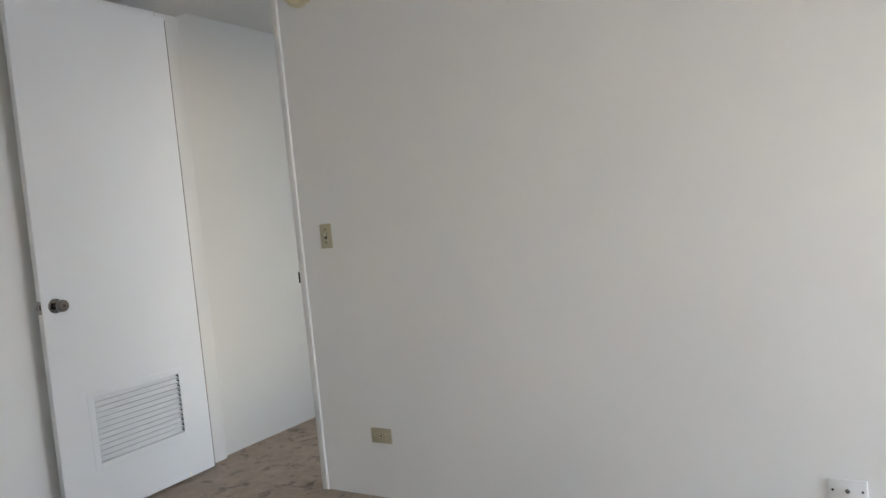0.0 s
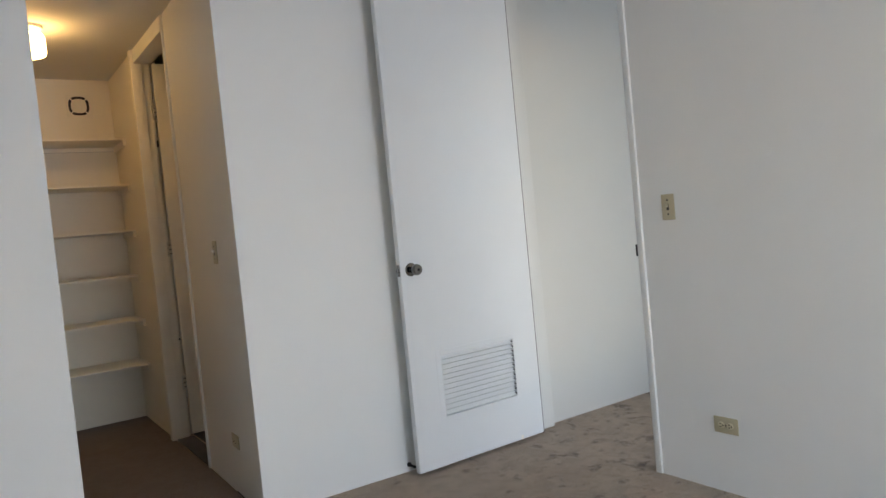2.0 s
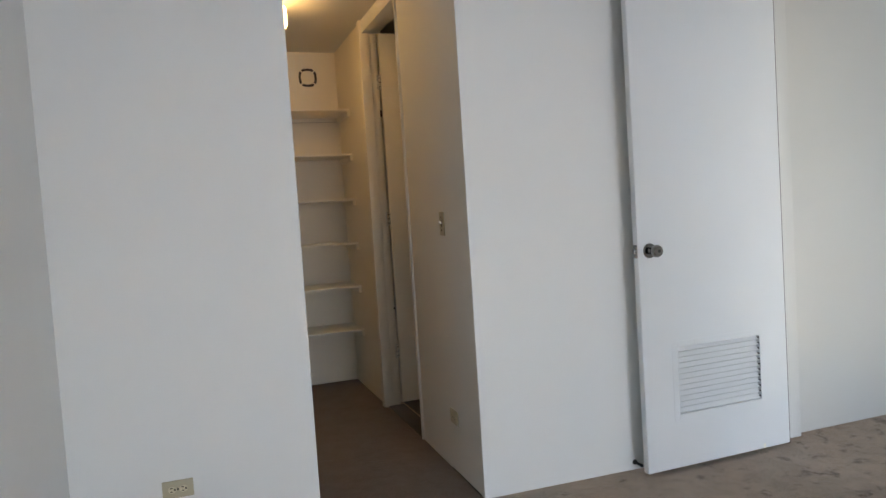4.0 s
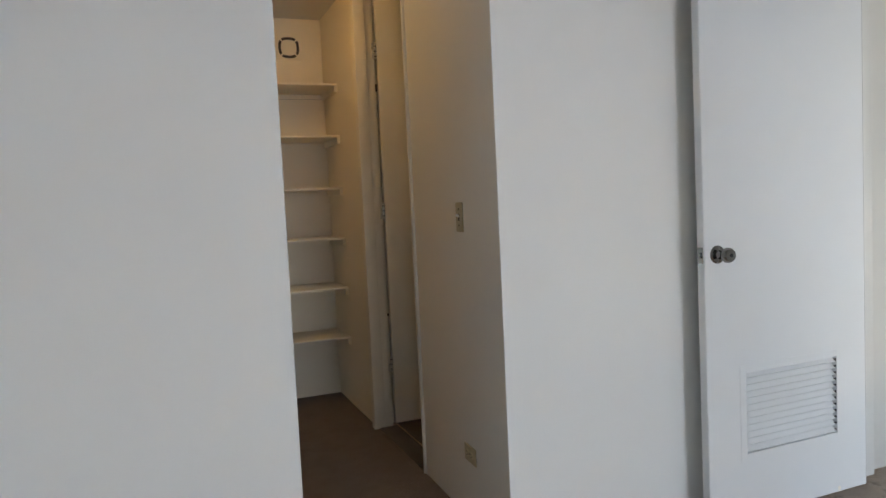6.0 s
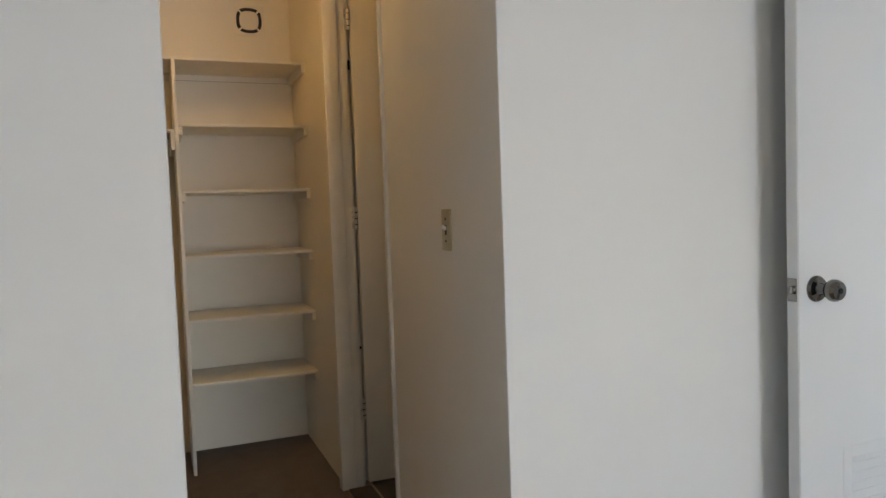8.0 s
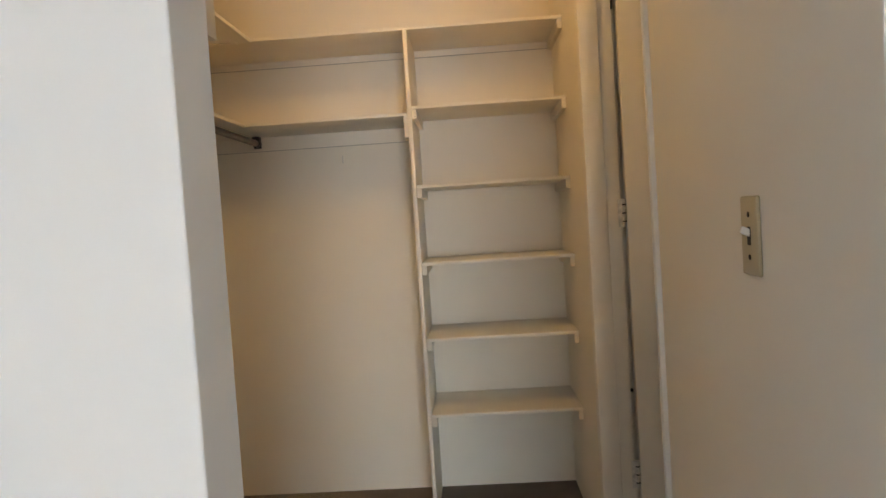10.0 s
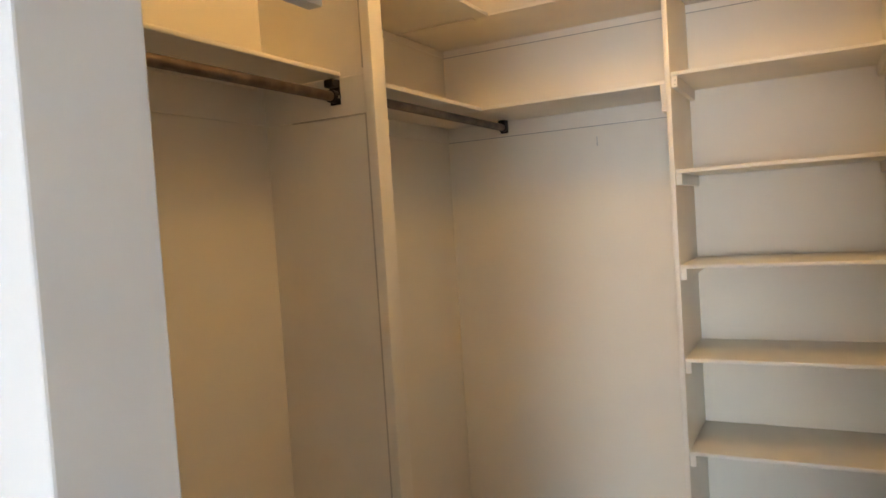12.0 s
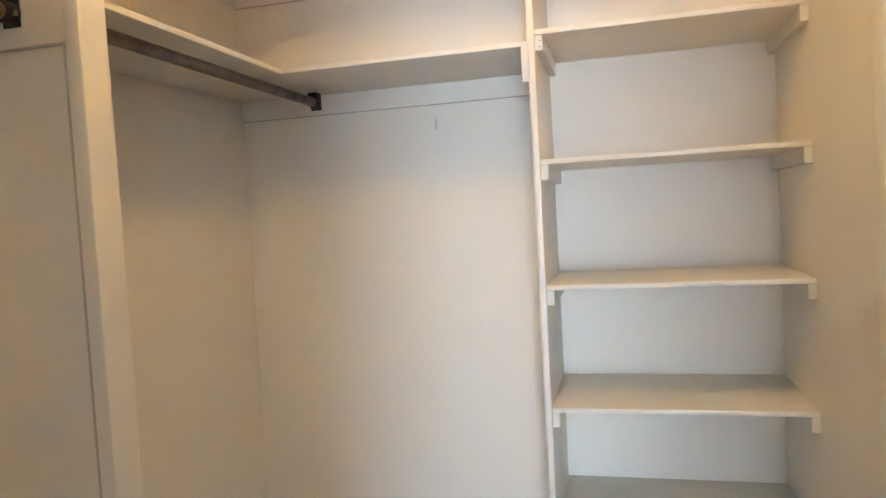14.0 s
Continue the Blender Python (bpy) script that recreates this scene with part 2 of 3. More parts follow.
# ---- walls ----
struct("wall_entrance", box(XA, XA + 0.10, WIN_Y, JY, 0, CEIL), M_WALL, "off-white painted bedroom wall beside the entrance")
struct("wall_behind_door", slab(((2.882, 0.392), (4.4545, 0.352), (4.4545, 0.475), (2.99, 0.475), (3.005, DOOR_Y0), (XC - 0.002, DOOR_Y0)), 0, CEIL, 0.003),
       M_WALL, "off-white painted wall turning into the closet passage")
struct("wall_hall", box(4.600, 6.1, 0.386, 0.50, 0, HALL_CEIL), M_WALL, "off-white painted hallway wall")
struct("wall_hall_end", box(6.0, 6.1, -1.6, 0.386, 0, HALL_CEIL), M_WALL, "plain off-white hallway end wall")
struct("wall_hall_side", joined(
    box(XA + 0.10, HX0, HALL_Y - 0.1, HALL_Y, 0, HALL_CEIL), box(HX1, 6.1, HALL_Y - 0.1, HALL_Y, 0, HALL_CEIL),
    box(HX0, HX1, HALL_Y - 0.1, HALL_Y, 0, HZ0), box(HX0, HX1, HALL_Y - 0.1, HALL_Y, HZ1, HALL_CEIL)), M_WALL, "plain off-white hallway side wall with window opening")
struct("wall_closet_side", box(XS, XS + 0.10, DOOR_Y1 + 0.055, YK, 0, CEIL), M_CLOSET, "cream painted closet side wall")
struct("wall_closet_back", box(XL - 0.1, 4.3, YK, YK + 0.10, 0, CEIL), M_CLOSET, "cream painted closet back wall")
struct("wall_closet_left", box(XL - 0.1, XL, YD2, YK, 0, CEIL), M_CLOSET, "cream painted closet left wall")
struct("wall_passage_end", box(XL - 0.1, XD, YD, YD2, 0, CEIL, 0.003), M_WALL, "off-white wall ending at the closet opening")
# the gap in this wall is added to let the fill lamp in
struct("wall_bedroom_side", joined(
    box(XE - 0.1, XE, WIN_Y, SY0, 0, CEIL), box(XE - 0.1, XE, SY1, YD, 0, CEIL),
    box(XE - 0.1, XE, SY0, SY1, 0, SZ0), box(XE - 0.1, XE, SY0, SY1, SZ1, CEIL)), M_WALL, "off-white painted bedroom side wall with an added opening for fill light")
struct("wall_side_room_east", box(4.2, 4.3, YB + 0.10, YK, 0, CEIL), M_WALL, "plain wall of the unlit side room")
struct("wall_window", joined(
    box(XE - 0.1, WX0, WIN_Y - 0.12, WIN_Y, 0, CEIL), box(WX1, XA + 0.1, WIN_Y - 0.12, WIN_Y, 0, CEIL),
    box(WX0, WX1, WIN_Y - 0.12, WIN_Y, 0, WZ0), box(WX0, WX1, WIN_Y - 0.12, WIN_Y, WZ1, CEIL)), M_WALL, "off-white bedroom wall with the window")

# ---- window ----
win = tagged(new("window_1"), "aluminium framed sliding bedroom window", "window", kind="structure")
fr = 0.04
part("window_frame", joined(
    box(WX0, WX1, WIN_Y - 0.09, WIN_Y - 0.04, WZ0, WZ0 + fr), box(WX0, WX1, WIN_Y - 0.09, WIN_Y - 0.04, WZ1 - fr, WZ1),
    box(WX0, WX0 + fr, WIN_Y - 0.09, WIN_Y - 0.04, WZ0 + fr, WZ1 - fr), box(WX1 - fr, WX1, WIN_Y - 0.09, WIN_Y - 0.04, WZ0 + fr, WZ1 - fr)), M_FRAME, win, smooth=False)
mid = (WX0 + WX1) / 2
for a, b in ((WX0 + fr, mid - 0.003), (mid + 0.003, WX1 - fr)):
    p = part("pane", box(a, b, WIN_Y - 0.07, WIN_Y - 0.064, WZ0 + fr, WZ1 - fr), M_GLASS, win, smooth=False)
    p.visible_shadow = False

# ---- entrance jamb and trim ----
def jamb_profile(x0, x1, y0, y1, z1=CEIL - 0.004, bev=0.003):
    return box(x0, x1, y0, y1, 0.0, z1, bev)


struct("trim_entrance_jamb", joined(jamb_profile(XA - 0.012, XA + 0.115, JY - 0.008, JY + 0.024), box(XA + 0.045, XA + 0.085, JY + 0.024, JY + 0.036, 0, CEIL - 0.004, 0.002)), M_TRIM, "white enamelled jamb of the bedroom entrance", "trim", True)
struct("trim_hinge_jamb", box(4.4545, 4.600, 0.347, 0.47, 0, CEIL - 0.004, 0.002), M_WALL, "white enamelled hinge jamb beside the door", "trim", True)
# dark strip put in as the shadow line of the hinge gap
struct("trim_hinge_gap_shade", box(4.4462, 4.4545, 0.274, 0.284, 0.012, 2.42, 0.001), M_SEAM, "dark strip added as shade in the hinge gap of the door", "trim")
struct("trim_passage_door_near", jamb_profile(XC - 0.013, XC + 0.11, DOOR_Y0, DOOR_Y0 + 0.018), M_TRIM, "white casing of the side door", "trim", True)
struct("trim_passage_door_far", joined(jamb_profile(XC - 0.032, XC + 0.031, DOOR_Y1, DOOR_Y1 + 0.055), jamb_profile(XC + 0.031, XC + 0.077, DOOR_Y1 + 0.010, DOOR_Y1 + 0.055), box(XC + 0.060, XC + 0.135, DOOR_Y1 + 0.085, DOOR_Y1 + 0.105, 0.0, CEIL - 0.004)), M_SHELF, "white jamb carrying the side door", "trim", True)
struct("trim_passage_door_head", joined(box(XC - 0.016, XC + 0.095, DOOR_Y0 + 0.018, DOOR_Y1, 2.40, CEIL - 0.004, 0.003)), M_TRIM, "white head casing over the side door", "trim", True)


# ---- bedroom door with louvre ----
def wedge(x, y, z, w, h):
    """Small three-cornered plug, its right angle at the upper outer corner."""
    bm = bmesh.new()
    a = [bm.verts.new((x - dx, y, z - dz)) for dx, dz in ((0, 0), (w, 0), (0, h))]
    b = [bm.verts.new((x - dx, y + 0.003, z - dz)) for dx, dz in ((0, 0), (w, 0), (0, h))]
    bm.faces.new(a)
    bm.faces.new(b)
    for i in range(3):
        j = (i + 1) % 3
        bm.faces.new((a[i], a[j], b[j], b[i]))
    return bm


def louvre_door():
    x0, x1, y0, y1, z0, z1 = 3.616, 4.4435, 0.266, 0.301, 0.019, 2.43
    lx0, lx1, lz0, lz1 = 3.80, 4.276, 0.262, 0.568
    d = thing("bedroom_door", "white painted flush door with louvre vent, standing open", "door")
    bm = bmesh.new()
    # slab with a real hole for the vent
    xs, zs = (x0, lx0, lx1, x1), (z0, lz0, lz1, z1)
    grid = {}
    for k, y in enumerate((y0, y1)):
        for i, x in enumerate(xs):
            for j, z in enumerate(zs):
                grid[k, i, j] = bm.verts.new((x, y, z))
    for i in range(3):
        for j in range(3):
            if (i, j) == (1, 1):
                continue
            for k in (0, 1):
                bm.faces.new([grid[k, i, j], grid[k, i + 1, j], grid[k, i + 1, j + 1], grid[k, i, j + 1]])
    rim = [(0, j) for j in range(4)] + [(i, 3) for i in (1, 2, 3)] + [(3, j) for j in (2, 1, 0)] + [(i, 0) for i in (2, 1)]
    hole = [(1, 1), (1, 2), (2, 2), (2, 1)]
    for loop in (rim, hole):
        for a, b in zip(loop, loop[1:] + loop[:1]):
            bm.faces.new([grid[0, *a], grid[0, *b], grid[1, *b], grid[1, *a]])
    bmesh.ops.recalc_face_normals(bm, faces=list(bm.faces))
    outer = [e for e in bm.edges if len(e.link_faces) == 2 and abs(e.link_faces[0].normal.dot(e.link_faces[1].normal)) < 0.1]
    bmesh.ops.bevel(bm, geom=outer, offset=0.002, segments=2, affect="EDGES")
    part("slab", bm, M_DOOR, d)
    # thin moulding round the vent
    w = 0.03
    part("vent_frame", joined(
        box(lx0 - w, lx0, y0 - 0.0018, y0 - 0.0005, lz0 - w, lz1 + w, 0.0005, 1), box(lx1, lx1 + w * 0.6, y0 - 0.0018, y0 - 0.0005, lz0 - w, lz1 + w, 0.0005, 1),
        box(lx0, lx1, y0 - 0.0018, y0 - 0.0005, lz0 - w, lz0, 0.0005, 1), box(lx0, lx1, y0 - 0.0018, y0 - 0.0005, lz1, lz1 + w, 0.0005, 1)), M_DOOR, d)
    n = 12
    pitch = (lz1 - lz0) / n
    slat = None
    for i in range(n):
        if slat is None:
            bm = box(lx0 + 0.001, lx1 - 0.001, -0.0120, 0.0120, -0.0022, 0.0022, 0.001, 1)
            slat = part("slat", moved(bm, Matrix.Rotation(radians(50), 4, "X")), M_DOOR, d)
            o = slat
        else:
            o = slat.copy()
            scene.collection.objects.link(o)
        o.location = (0, y0 + 0.0135, lz0 + pitch * (i + 0.5))
        zt = lz0 + pitch * (i + 1) - 0.004
        # black plug stands in for the shaded gap at the slat's end
        part("slat_end_shade", wedge(lx1, y0 + 0.0015, zt - 0.004, 0.014, 0.010), M_BLACK, d, smooth=False)
    # knob
    kz, kx = 1.016, 3.676
    knob = part("knob", moved(lathe([(0.033, 0.0), (0.033, -0.004), (0.029, -0.009), (0.016, -0.012), (0.012, -0.022), (0.013, -0.03), (0.022, -0.037), (0.0275, -0.047), (0.027, -0.058), (0.022, -0.066), (0.008, -0.068)], 40, "Y"), Matrix.Translation((kx, y0, kz))), M_KNOB, d, "polished round door knob")
    part("key_slot", moved(lathe([(0.007, 0.0), (0.007, -0.0025), (0.003, -0.003)], 20, "Y"), Matrix.Translation((kx, y0 - 0.067, kz))), M_BRACKET, knob)
    plate = part("latch_plate", box(x0 - 0.0015, x0 + 0.001, y0 + 0.005, y0 + 0.031, kz - 0.029, kz + 0.029, 0.0005, 1), M_CHROME, d, "steel latch plate in the door edge")
    part("latch_bolt", moved(box(-0.011, 0.0, -0.007, 0.007, -0.01, 0.01, 0.003), Matrix.Translation((x0 - 0.001, (y0 + y1) / 2, kz))), M_CHROME, plate)
    part("bottom_nick", box(4.278, 4.292, y0 - 0.0008, y0 + 0.002, z0, z0 + 0.022, 0.0005, 1), M_SHELF, d, "chipped paint at the door foot")
    for hz in (0.25, 1.22, 2.2):
        part("hinge", moved(lathe([(0.006, -0.045), (0.006, 0.045)], 12, "Z"), Matrix.Translation((4.4495, y0 + 0.03, hz)) @ Matrix.Diagonal((0.7, 0.7, 1, 1))), M_HINGE, d)
    hinge = Matrix.Translation((4.447, 0.283, 0))
    d.matrix_world = hinge @ Matrix.Rotation(radians(1.15), 4, "Z") @ hinge.inverted()
    return d


louvre_door()

# spring stop behind the door
stop = thing("door_stop", "small dark spring door stop on the wall", "door stop")
part("spring", moved(joined(*[moved(lathe([(0.006, -0.0022), (0.0078, 0.0), (0.006, 0.0022)], 14, "Y"), Matrix.Translation((0, -0.008 - 0.0048 * i, 0))) for i in range(12)]), Matrix.Translation((3.628, YB - 0.002, 0.036)) @ Matrix.Diagonal((0.8, 0.75, 0.8, 1))), M_BRACKET, stop)
part("rubber_tip", moved(lathe([(0.009, -0.066), (0.010, -0.07), (0.009, -0.078), (0.004, -0.080)], 16, "Y"), Matrix.Translation((3.628, YB - 0.002, 0.036)) @ Matrix.Diagonal((0.8, 0.75, 0.8, 1))), M_BLACK, stop)
part("base", moved(lathe([(0.012, 0.0), (0.012, -0.004), (0.008, -0.008)], 16, "Y"), Matrix.Translation((3.628, YB - 0.002, 0.036))), M_BRACKET, stop)

strike = thing("strike_plate", "dark steel strike plate on the entrance jamb", "strike plate")
part("plate", box(XA - 0.004, XA + 0.026, JY + 0.022, JY + 0.041, 0.994, 1.046, 0.001, 1), M_BLACK, strike)


# ---- wall plates ----
def screw(at):
    return moved(lathe([(0.0040, 0.0), (0.0040, -0.0012), (0.0026, -0.0018)], 12, "Y"), Matrix.Translation(at))


def switch_plate(name, label, m, toggle_mat, w=0.066, h=0.112):
    """Faces -y at its own origin."""
    s = thing(name, label, "switch")
    part("cover", box(-w / 2, w / 2, -0.006, 0.0, -h / 2, h / 2, 0.0029, 4), M_IVORY, s)
    part("slot", box(-0.0065, 0.0065, -0.0066, -0.0058, -0.013, 0.013), M_BLACK, s, smooth=False)
    part("toggle", moved(box(-0.0045, 0.0045, -0.016, 0.0, -0.005, 0.005, 0.0018), Matrix.Translation((0, -0.004, 0.003)) @ Matrix.Rotation(radians(-28), 4, "X")), toggle_mat, s)
    for z in (-0.030, 0.030):
        part("screw", screw((0, -0.0058, z)), M_BRACKET, s)
    s.matrix_world = m
    return s


def outlet_plate(name, label, m, w=0.112, h=0.068):
    """A duplex outlet lying on its side; faces -y."""
    s = thing(name, label, "outlet")
    part("cover", box(-w / 2, w / 2, -0.006, 0.0, -h / 2, h / 2, 0.0029, 4), M_IVORY, s)
    for cx in (-0.020, 0.020):
        f = part("socket", moved(lathe([(0.0165, 0.0), (0.0165, -0.002), (0.0145, -0.0028)], 24, "Y"), Matrix.Translation((cx, -0.0055, 0)) @ Matrix.Diagonal((0.92, 1, 0.8, 1))), M_CREAM, s)
        for sx, sz, wx, wz in ((-0.003, 0.0065, 0.010, 0.0036), (-0.003, -0.0065, 0.009, 0.0036), (0.0085, 0.0, 0.006, 0.007)):
            part("slot", box(cx + sx - wx / 2, cx + sx + wx / 2, -0.0087, -0.0078, sz - wz / 2, sz + wz / 2), M_BLACK, f, smooth=False)
    part("screw", screw((0, -0.0058, 0)), M_BRACKET, s)
    s.matrix_world = m
    return s


ON_A = Matrix.Rotation(radians(-90), 4, "Z")   # plates on walls that face -x
ON_C = Matrix.Rotation(radians(-92.4), 4, "Z")
switch_plate("light_switch", "ivory toggle light switch on the bedroom wall", Matrix.Translation((XA, -0.713, 1.204)) @ ON_A, M_IVORY)
outlet_plate("wall_outlet", "ivory duplex outlet set sideways beside the entrance", Matrix.Translation((XA, -0.911, 0.286)) @ ON_A)
outlet_plate("wall_outlet", "ivory duplex outlet set sideways by the closet opening", Matrix.Translation((1.660, YD, 0.262)))
switch_plate("light_switch", "ivory light switch with white toggle in the passage", Matrix.Translation((2.8898, 0.734, 1.191)) @ ON_C, M_WHITEP)
outlet_plate("wall_outlet", "ivory duplex outlet low in the dim passage", Matrix.Translation((2.8898, 0.734, 0.272)) @ ON_C)
cable = thing("cable_plate", "white cable socket cover plate on the wall", "wall plate")
part("cover", box(-0.056, 0.056, -0.006, 0.0, -0.035, 0.035, 0.002), M_WHITEP, cable)
part("connector", moved(lathe([(0.007, 0.0), (0.007, -0.004), (0.0045, -0.005), (0.0045, -0.012), (0.002, -0.012)], 18, "Y"), Matrix.Translation((0, -0.0055, 0))), M_CHROME, cable)
for cx in (-0.042, 0.042):
    part("screw", screw((cx, -0.0058, 0)), M_BRACKET, cable)
cable.matrix_world = Matrix.Translation((XA, -2.7335, 0.247)) @ ON_A

horn = thing("smoke_detector", "round cream plastic smoke detector high on the wall", "smoke detector")
part("base", moved(lathe([(0.092, 0.0), (0.092, -0.010), (0.086, -0.014)], 48, "X"), Matrix.Translation((0, 0, 0))), M_CREAM, horn)
part("dome", lathe([(0.078, -0.0135), (0.076, -0.026), (0.062, -0.034), (0.060, -0.030), (0.046, -0.030), (0.044, -0.038), (0.028, -0.042), (0.026, -0.038), (0.012, -0.038), (0.010, -0.042), (0.002, -0.043)], 48, "X"), M_CREAM, horn)
horn.matrix_world = Matrix.Translation((XA, -0.706, 2.338))

# ---- side door of the passage, standing open into the dark room ----
sd = thing("side_door", "cream painted flush door standing open in shadow", "door")
part("slab", box(XC + 0.094, XC + 0.094 + 0.72, DOOR_Y1 + 0.006, DOOR_Y1 + 0.041, 0.02, 2.405, 0.002), M_SHELF, sd)
for hz in (0.36, 1.222, 2.095):
    hg = part("hinge", joined(moved(lathe([(0.0065, -0.045), (0.0065, 0.045)], 14, "Z"), Matrix.Translation((XC + 0.0855, DOOR_Y1 + 0.006, hz))), box(XC + 0.066, XC + 0.0800, DOOR_Y1 + 0.0065, DOOR_Y1 + 0.0098, hz - 0.045, hz + 0.045)), M_HINGE, sd, "paint-flecked butt hinge")
    for k in range(3):
        part("knuckle_gap", moved(lathe([(0.0069, -0.002), (0.0069, 0.002)], 14, "Z"), Matrix.Translation((XC + 0.0855, DOOR_Y1 + 0.006, hz - 0.027 + 0.027 * k))), M_BLACK, hg)

# empty screw holes and a chipped mortise in the hinge edge
for hz, hh in ((1.898, 0.021), (0.640, 0.006)):
    part("mortise", box(XC + 0.0760, XC + 0.0850, DOOR_Y1 + 0.0075, DOOR_Y1 + 0.016, hz - hh, hz + hh, 0.002, 1), M_BLACK, sd, "dark chipped screw hole")

# ---- closet ceiling lamp and vent ----
lamp = thing("ceiling_lamp", "lit opal glass ceiling lamp with warm bulb", "ceiling lamp")
part("base", lathe([(0.086, 0.0), (0.086, -0.016), (0.060, -0.026), (0.056, -0.036)], 36, "Z"), M_HINGE, lamp, "painted metal lamp holder")
part("shade", lathe([(0.056, -0.034), (0.080, -0.040), (0.091, -0.056), (0.091, -0.140), (0.084, -0.156), (0.060, -0.164), (0.01, -0.166)], 40, "Z"), M_LAMP, lamp, "glowing opal glass shade")
lamp.matrix_world = Matrix.Translation((2.288, 1.68, CEIL))

vent = thing("air_vent", "small round vent with dark slots above shelves", "vent")
part("plate", moved(box(-0.078, 0.078, -0.006, 0.0, -0.078, 0.078, 0.0025), Matrix.Identity(4)), M_CLOSET, vent)


def arc_slot(a0, a1, r0, r1):
    bm = bmesh.new()
    pts = []
    for r, order in ((r0, range(13)), (r1, range(12, -1, -1))):
        for i in order:
            a = a0 + (a1 - a0) * i / 12
            k = 1 + 0.10 * abs(math.sin(2 * a)) ** 2
            pts.append((r * k * math.cos(a), r * k * math.sin(a)))
    lo = [bm.verts.new((x, -0.0068, z)) for x, z in pts]
    hi = [bm.verts.new((x, -0.0058, z)) for x, z in pts]
    bm.faces.new(lo)
    bm.faces.new(hi)
    for i in range(len(lo)):
        j = (i + 1) % len(lo)
        bm.faces.new((lo[i], lo[j], hi[j], hi[i]))
    return bm


for k in range(4):
    c = math.pi / 2 * k
    part("slot", arc_slot(c - 0.71, c + 0.71, 0.049, 0.065), M_BLACK, vent, smooth=False)
part("disc", lathe([(0.045, -0.006), (0.046, -0.009), (0.040, -0.012), (0.01, -0.013)], 36, "Y"), M_CLOSET, vent)
vent.matrix_world = Matrix.Translation((2.681, YK, 2.300)) @ Matrix.Diagonal((1.025, 1, 1.025, 1))

# ---- closet shelving ----
SY = 2.558                                   # front of the shelves
DX0, DX1 = 2.264, 2.281                      # upright divider
TH = 0.013
TOP, LOW = 2.012, 1.675                     # tops of the two L-shaped shelves
unit = thing("shelf_unit", "cream painted built-in closet shelf column", "shelves")
part("divider", box(DX0, DX1, SY - 0.012, YK, 0.0, TOP - TH, 0.002), M_SHELF, unit)
for z in (0.445, 0.758, 1.068, 1.381, 1.698):
    part("shelf", box(DX1, XS, SY, YK, z - TH, z, 0.0025), M_SHELF, unit)
    cl = part("cleat", box(DX1, DX1 + 0.019, SY + 0.004, YK - 0.001, z - TH - 0.038, z - TH, 0.0015, 1), M_SHELF, unit)
    if z > 1.6:
        for nx, nz in ((0.0125, 0.014), (0.011, 0.029)):
            part("nail_hole", moved(lathe([(0.0014, 0.0), (0.0014, -0.001)], 10, "Y"), Matrix.Translation((DX1 + nx, SY + 0.0044, z - TH - nz))), M_BRACKET, cl)
    part("cleat", box(XS - 0.019, XS, SY + 0.004, YK - 0.001, z - TH - 0.038, z - TH, 0.0015, 1), M_SHELF, unit)

top = thing("top_shelf", "cream painted L-shaped top closet shelf", "shelf")
part("board", box(XL, XS, SY, YK, TOP - TH, TOP, 0.0025), M_SHELF, top)
part("side_board", box(XL, 1.652, 1.828, SY - 0.001, (TOP - 0.004) - TH, TOP - 0.003, 0.0025), M_SHELF, top)
part("cleat", box(XS - 0.019, XS, SY + 0.004, YK - 0.006, TOP - TH - 0.038, TOP - TH, 0.0015, 1), M_SHELF, top)
part("seam", box(XL, XS - 0.019, YK - 0.003, YK, 1.9680, 1.9705), M_LINE, top, smooth=False)
part("back_cleat", box(XL, XS - 0.019, YK - 0.004, YK, 1.9705, TOP - TH, 0.001, 1), M_SHELF, top)
part("side_cleat", box(XL, XL + 0.005, 1.828, YK - 0.005, 1.969, (TOP - 0.004) - TH, 0.001, 1), M_SHELF, top)
part("joint_batten", box(XL + 0.01, 1.60, SY - 0.03, SY - 0.001, (TOP - 0.004) - TH - 0.005, (TOP - 0.004) - TH, 0.001, 1), M_SHELF, top)

low = thing("hanging_shelf", "cream painted L-shaped shelf over the rod", "shelf")
part("board", box(XL, DX0, SY + 0.006, YK, LOW - TH, LOW, 0.0025), M_SHELF, low)
part("side_board", box(XL, 1.600, 1.828, SY + 0.005, (LOW - 0.003) - TH, LOW - 0.002, 0.0025), M_SHELF, low)
part("cleat", box(DX0 - 0.019, DX0, SY + 0.004, YK - 0.006, LOW - TH - 0.088, LOW - TH, 0.0015, 1), M_SHELF, low)
part("seam", box(XL, DX0, YK - 0.003, YK, 1.5975, 1.600), M_LINE, low, smooth=False)
part("back_cleat", box(XL, DX0 - 0.019, YK - 0.004, YK, 1.600, LOW - TH, 0.001, 1), M_SHELF, low)
part("side_cleat", box(XL, XL + 0.005, 1.828, YK - 0.005, 1.598, (LOW - 0.003) - TH, 0.001, 1), M_SHELF, low)

front = thing("hanging_shelf", "cream painted closet shelf between wall and partition", "shelf")
part("board", box(XL, 1.546, YD2, 1.763, 1.690 - TH, 1.690, 0.004, 3), M_SHELF, front)
part("side_cleat", box(XL, XL + 0.005, YD2, 1.76, 1.575, 1.690 - TH, 0.001, 1), M_SHELF, front)

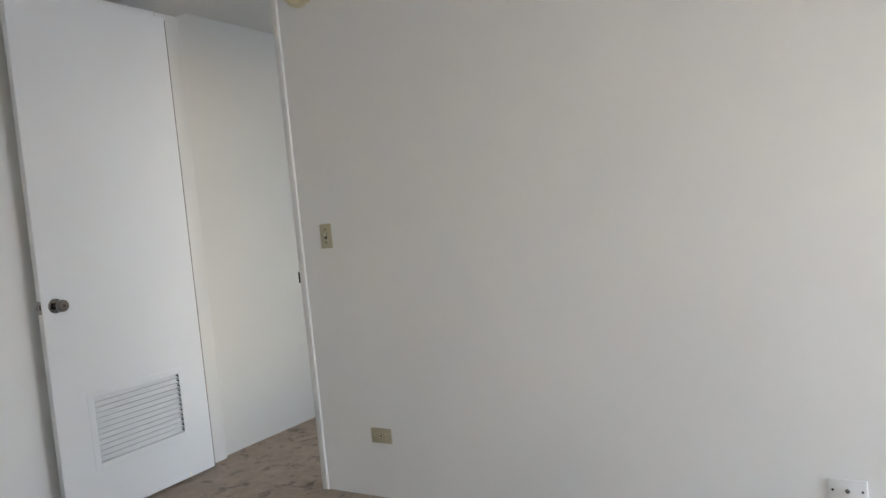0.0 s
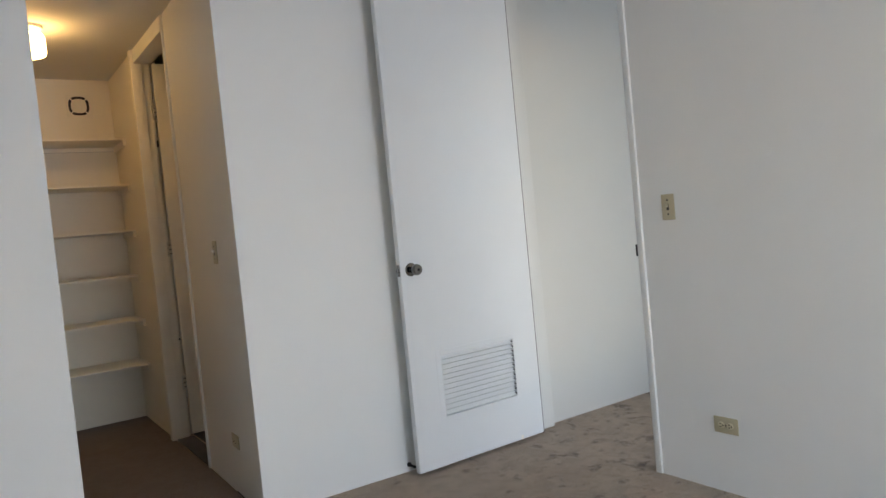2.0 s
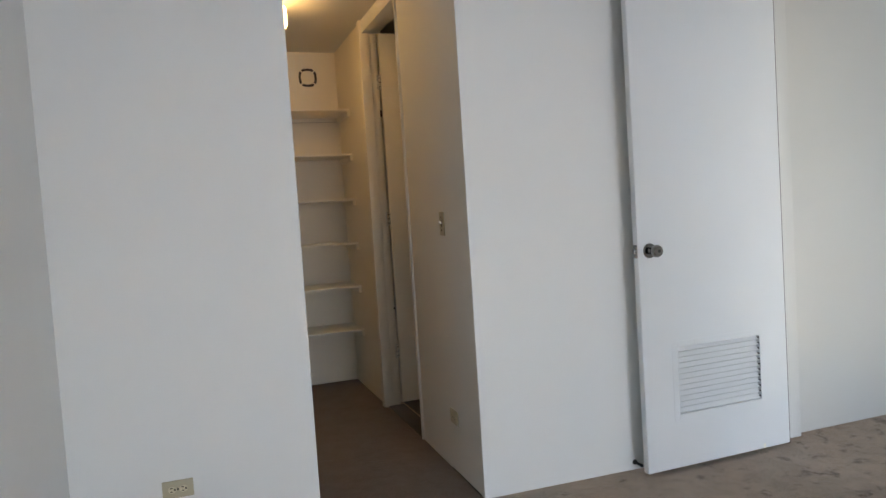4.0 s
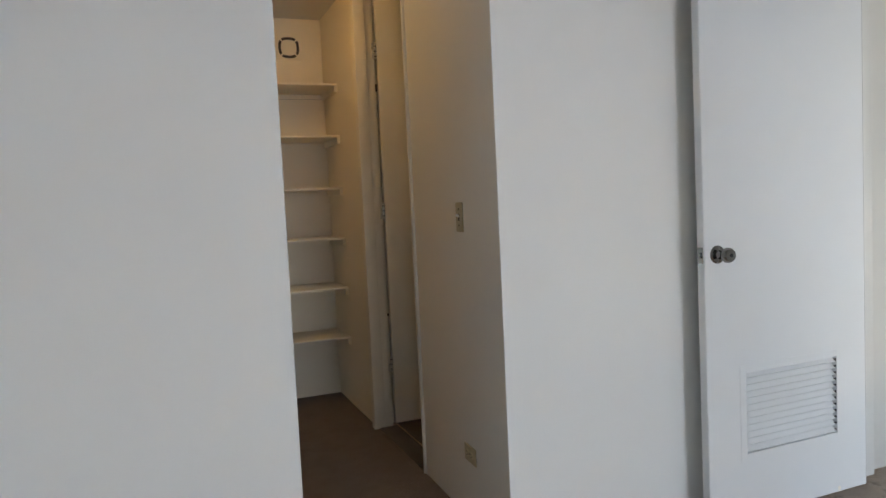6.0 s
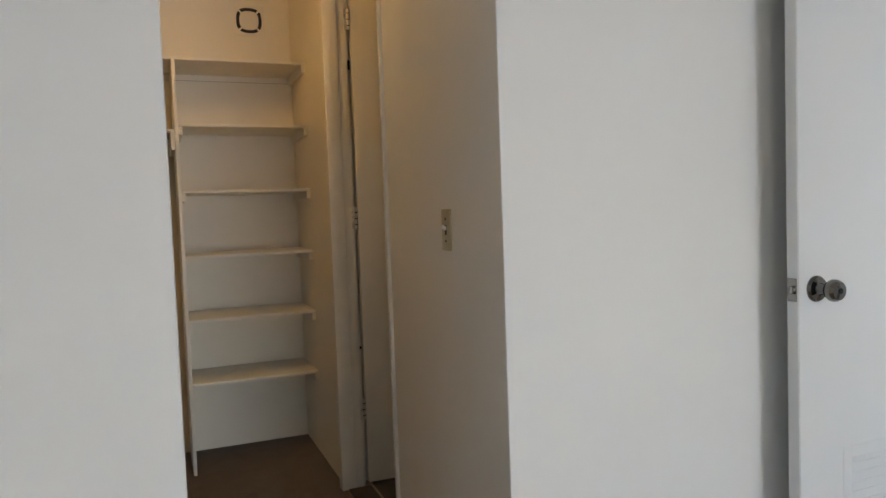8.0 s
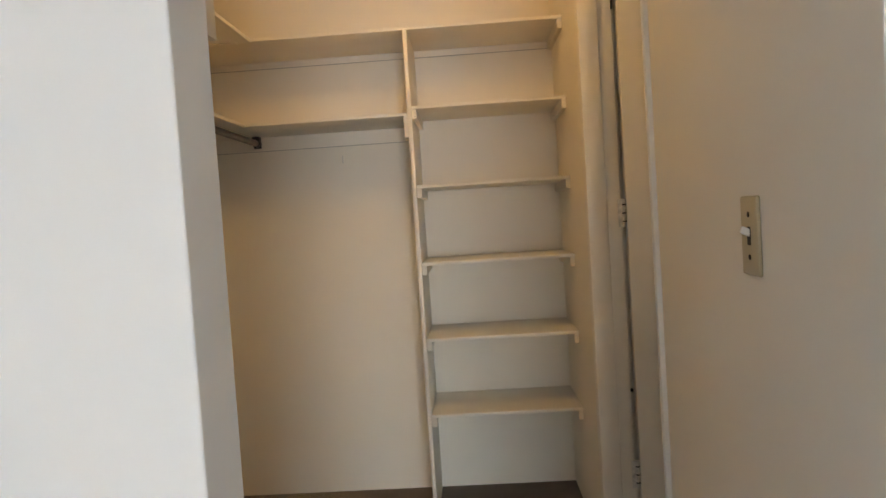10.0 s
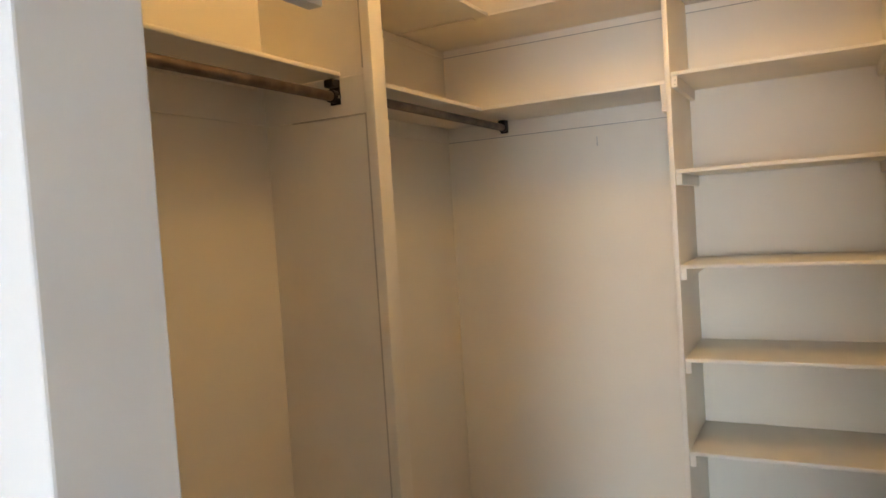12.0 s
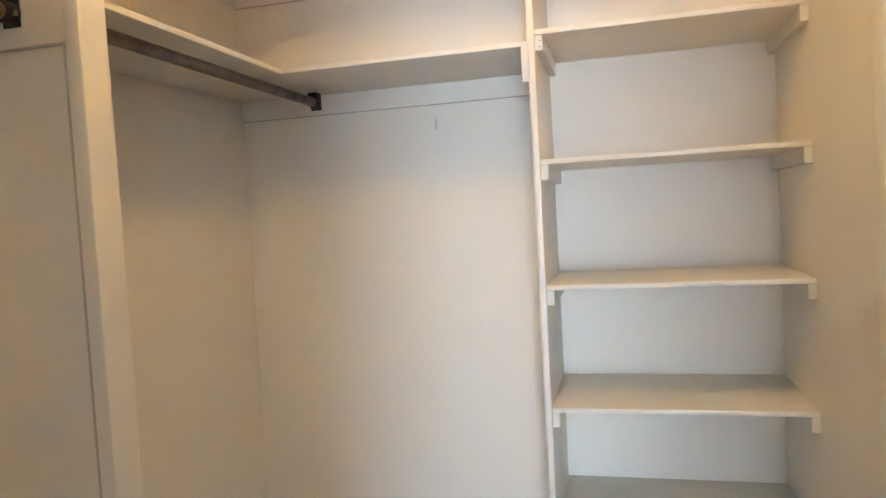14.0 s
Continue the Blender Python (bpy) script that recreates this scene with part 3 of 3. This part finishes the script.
# ---- partition between the two hanging bays ----
pt = thing("closet_partition", "cream painted panelled closet partition with thick post", "partition")
part("panel", box(XL, 1.620, 1.7695, 1.820, 0.0, CEIL), M_SHELF, pt, smooth=False)
part("post", box(1.620, 1.650, 1.763, 1.827, 0.0, CEIL, 0.0025, 3), M_SHELF, pt)
part("rail", box(XL, 1.620, 1.7645, 1.7695, 1.5705, 1.676, 0.0012, 1), M_SHELF, pt)
# darker strips fill the joints and carry the recess's shadow lines
part("panel_joint", box(1.6155, 1.6215, 1.7637, 1.7695, 0.006, 1.5705), M_JOINT, pt, "thin joint strip coloured as its shadow line beside the post", smooth=False)
part("panel_joint", box(1.6155, 1.6215, 1.7637, 1.7695, 1.692, CEIL - 0.01), M_JOINT, pt, "thin joint strip coloured as its shadow line beside the post", smooth=False)
part("panel_joint", box(XL + 0.10, 1.6155, 1.7649, 1.7695, 1.5672, 1.5706), M_JOINT, pt, "thin joint strip coloured as its shadow line under the rail", smooth=False)


# ---- rods ----
def closet_rod(x, z, y0, y1, label, ends, head):
    r = thing("closet_rod", label, "clothes rod", "closet rods")
    part("rod", moved(lathe([(0.0142, y0), (0.0142, y1)], 24, "Y"), Matrix.Translation((x, 0, z))), M_ROD, r)
    for y, s in ends:
        b = part("bracket", joined(
            box(x - 0.017, x + 0.017, min(y, y + s * 0.004), max(y, y + s * 0.004), z - 0.022, z + head, 0.001, 1),
            box(x - 0.016, x + 0.016, min(y + s * 0.004, y + s * 0.032), max(y + s * 0.004, y + s * 0.032), z + head - 0.022, z + head, 0.003, 1),
            moved(lathe([(0.0178, min(y, y + s * 0.026)), (0.0178, max(y, y + s * 0.026))], 24, "Y"), Matrix.Translation((x, 0, z)))), M_BRACKET, r, "dark pressed steel rod socket")
        part("screw", moved(lathe([(0.005, -0.001), (0.005, 0.001), (0.003, 0.002)], 12, "X"), Matrix.Translation((x + 0.022, y + s * 0.016, z - 0.004))), M_CHROME, b)
    return r


closet_rod(1.524, 1.624, YD2 + 0.001, 1.760, "dark bronze steel clothes rod under a shelf", ((1.7625, -1), (YD2, 1)), 0.046)
closet_rod(1.552, 1.629, 1.828, 2.880, "dark bronze steel clothes rod in the back bay", ((2.8815, -1), (1.8275, 1)), 0.030)

# ---- overhead cupboard door on the back of the passage wall ----
cd = thing("cupboard_door", "white painted overhead cupboard door standing open", "cupboard door")
part("panel", box(2.019, 2.046, YD2 + 0.012, 1.030, 1.598, 2.45, 0.002), M_DOOR, cd)
for hz in (1.70, 2.30):
    part("hinge", moved(lathe([(0.006, -0.03), (0.006, 0.03)], 12, "Z"), Matrix.Translation((2.036, YD2 + 0.006, hz))), M_HINGE, cd)

# a painted-over hook left in the back wall
hook = thing("wall_hook", "tiny painted-over hook in the closet back wall", "hook")
part("shank", box(1.923, 1.9265, YK - 0.006, YK, 1.520, 1.556, 0.001, 1), M_HOOK, hook)
part("tip", box(1.923, 1.9265, YK - 0.011, YK - 0.006, 1.524, 1.530, 0.001, 1), M_HOOK, hook)

# ---- thresholds and carpet edge ----
struct("trim_threshold", box(XC - 0.004, XC + 0.10, DOOR_Y0 + 0.018, DOOR_Y1, 0.0, 0.010, 0.003), M_TILE, "dark worn threshold strip under the side door", "trim", True)
# black strip laid in for the shadow beside the lifted carpet edge
struct("trim_carpet_gap_shade", slab(((2.8775, 0.425), (2.8835, 0.425), (2.8905, 0.80), (2.8875, 0.80)), 0.0, 0.007), M_BLACK, "black strip as the shadow gap where the carpet edge lifts", "trim")
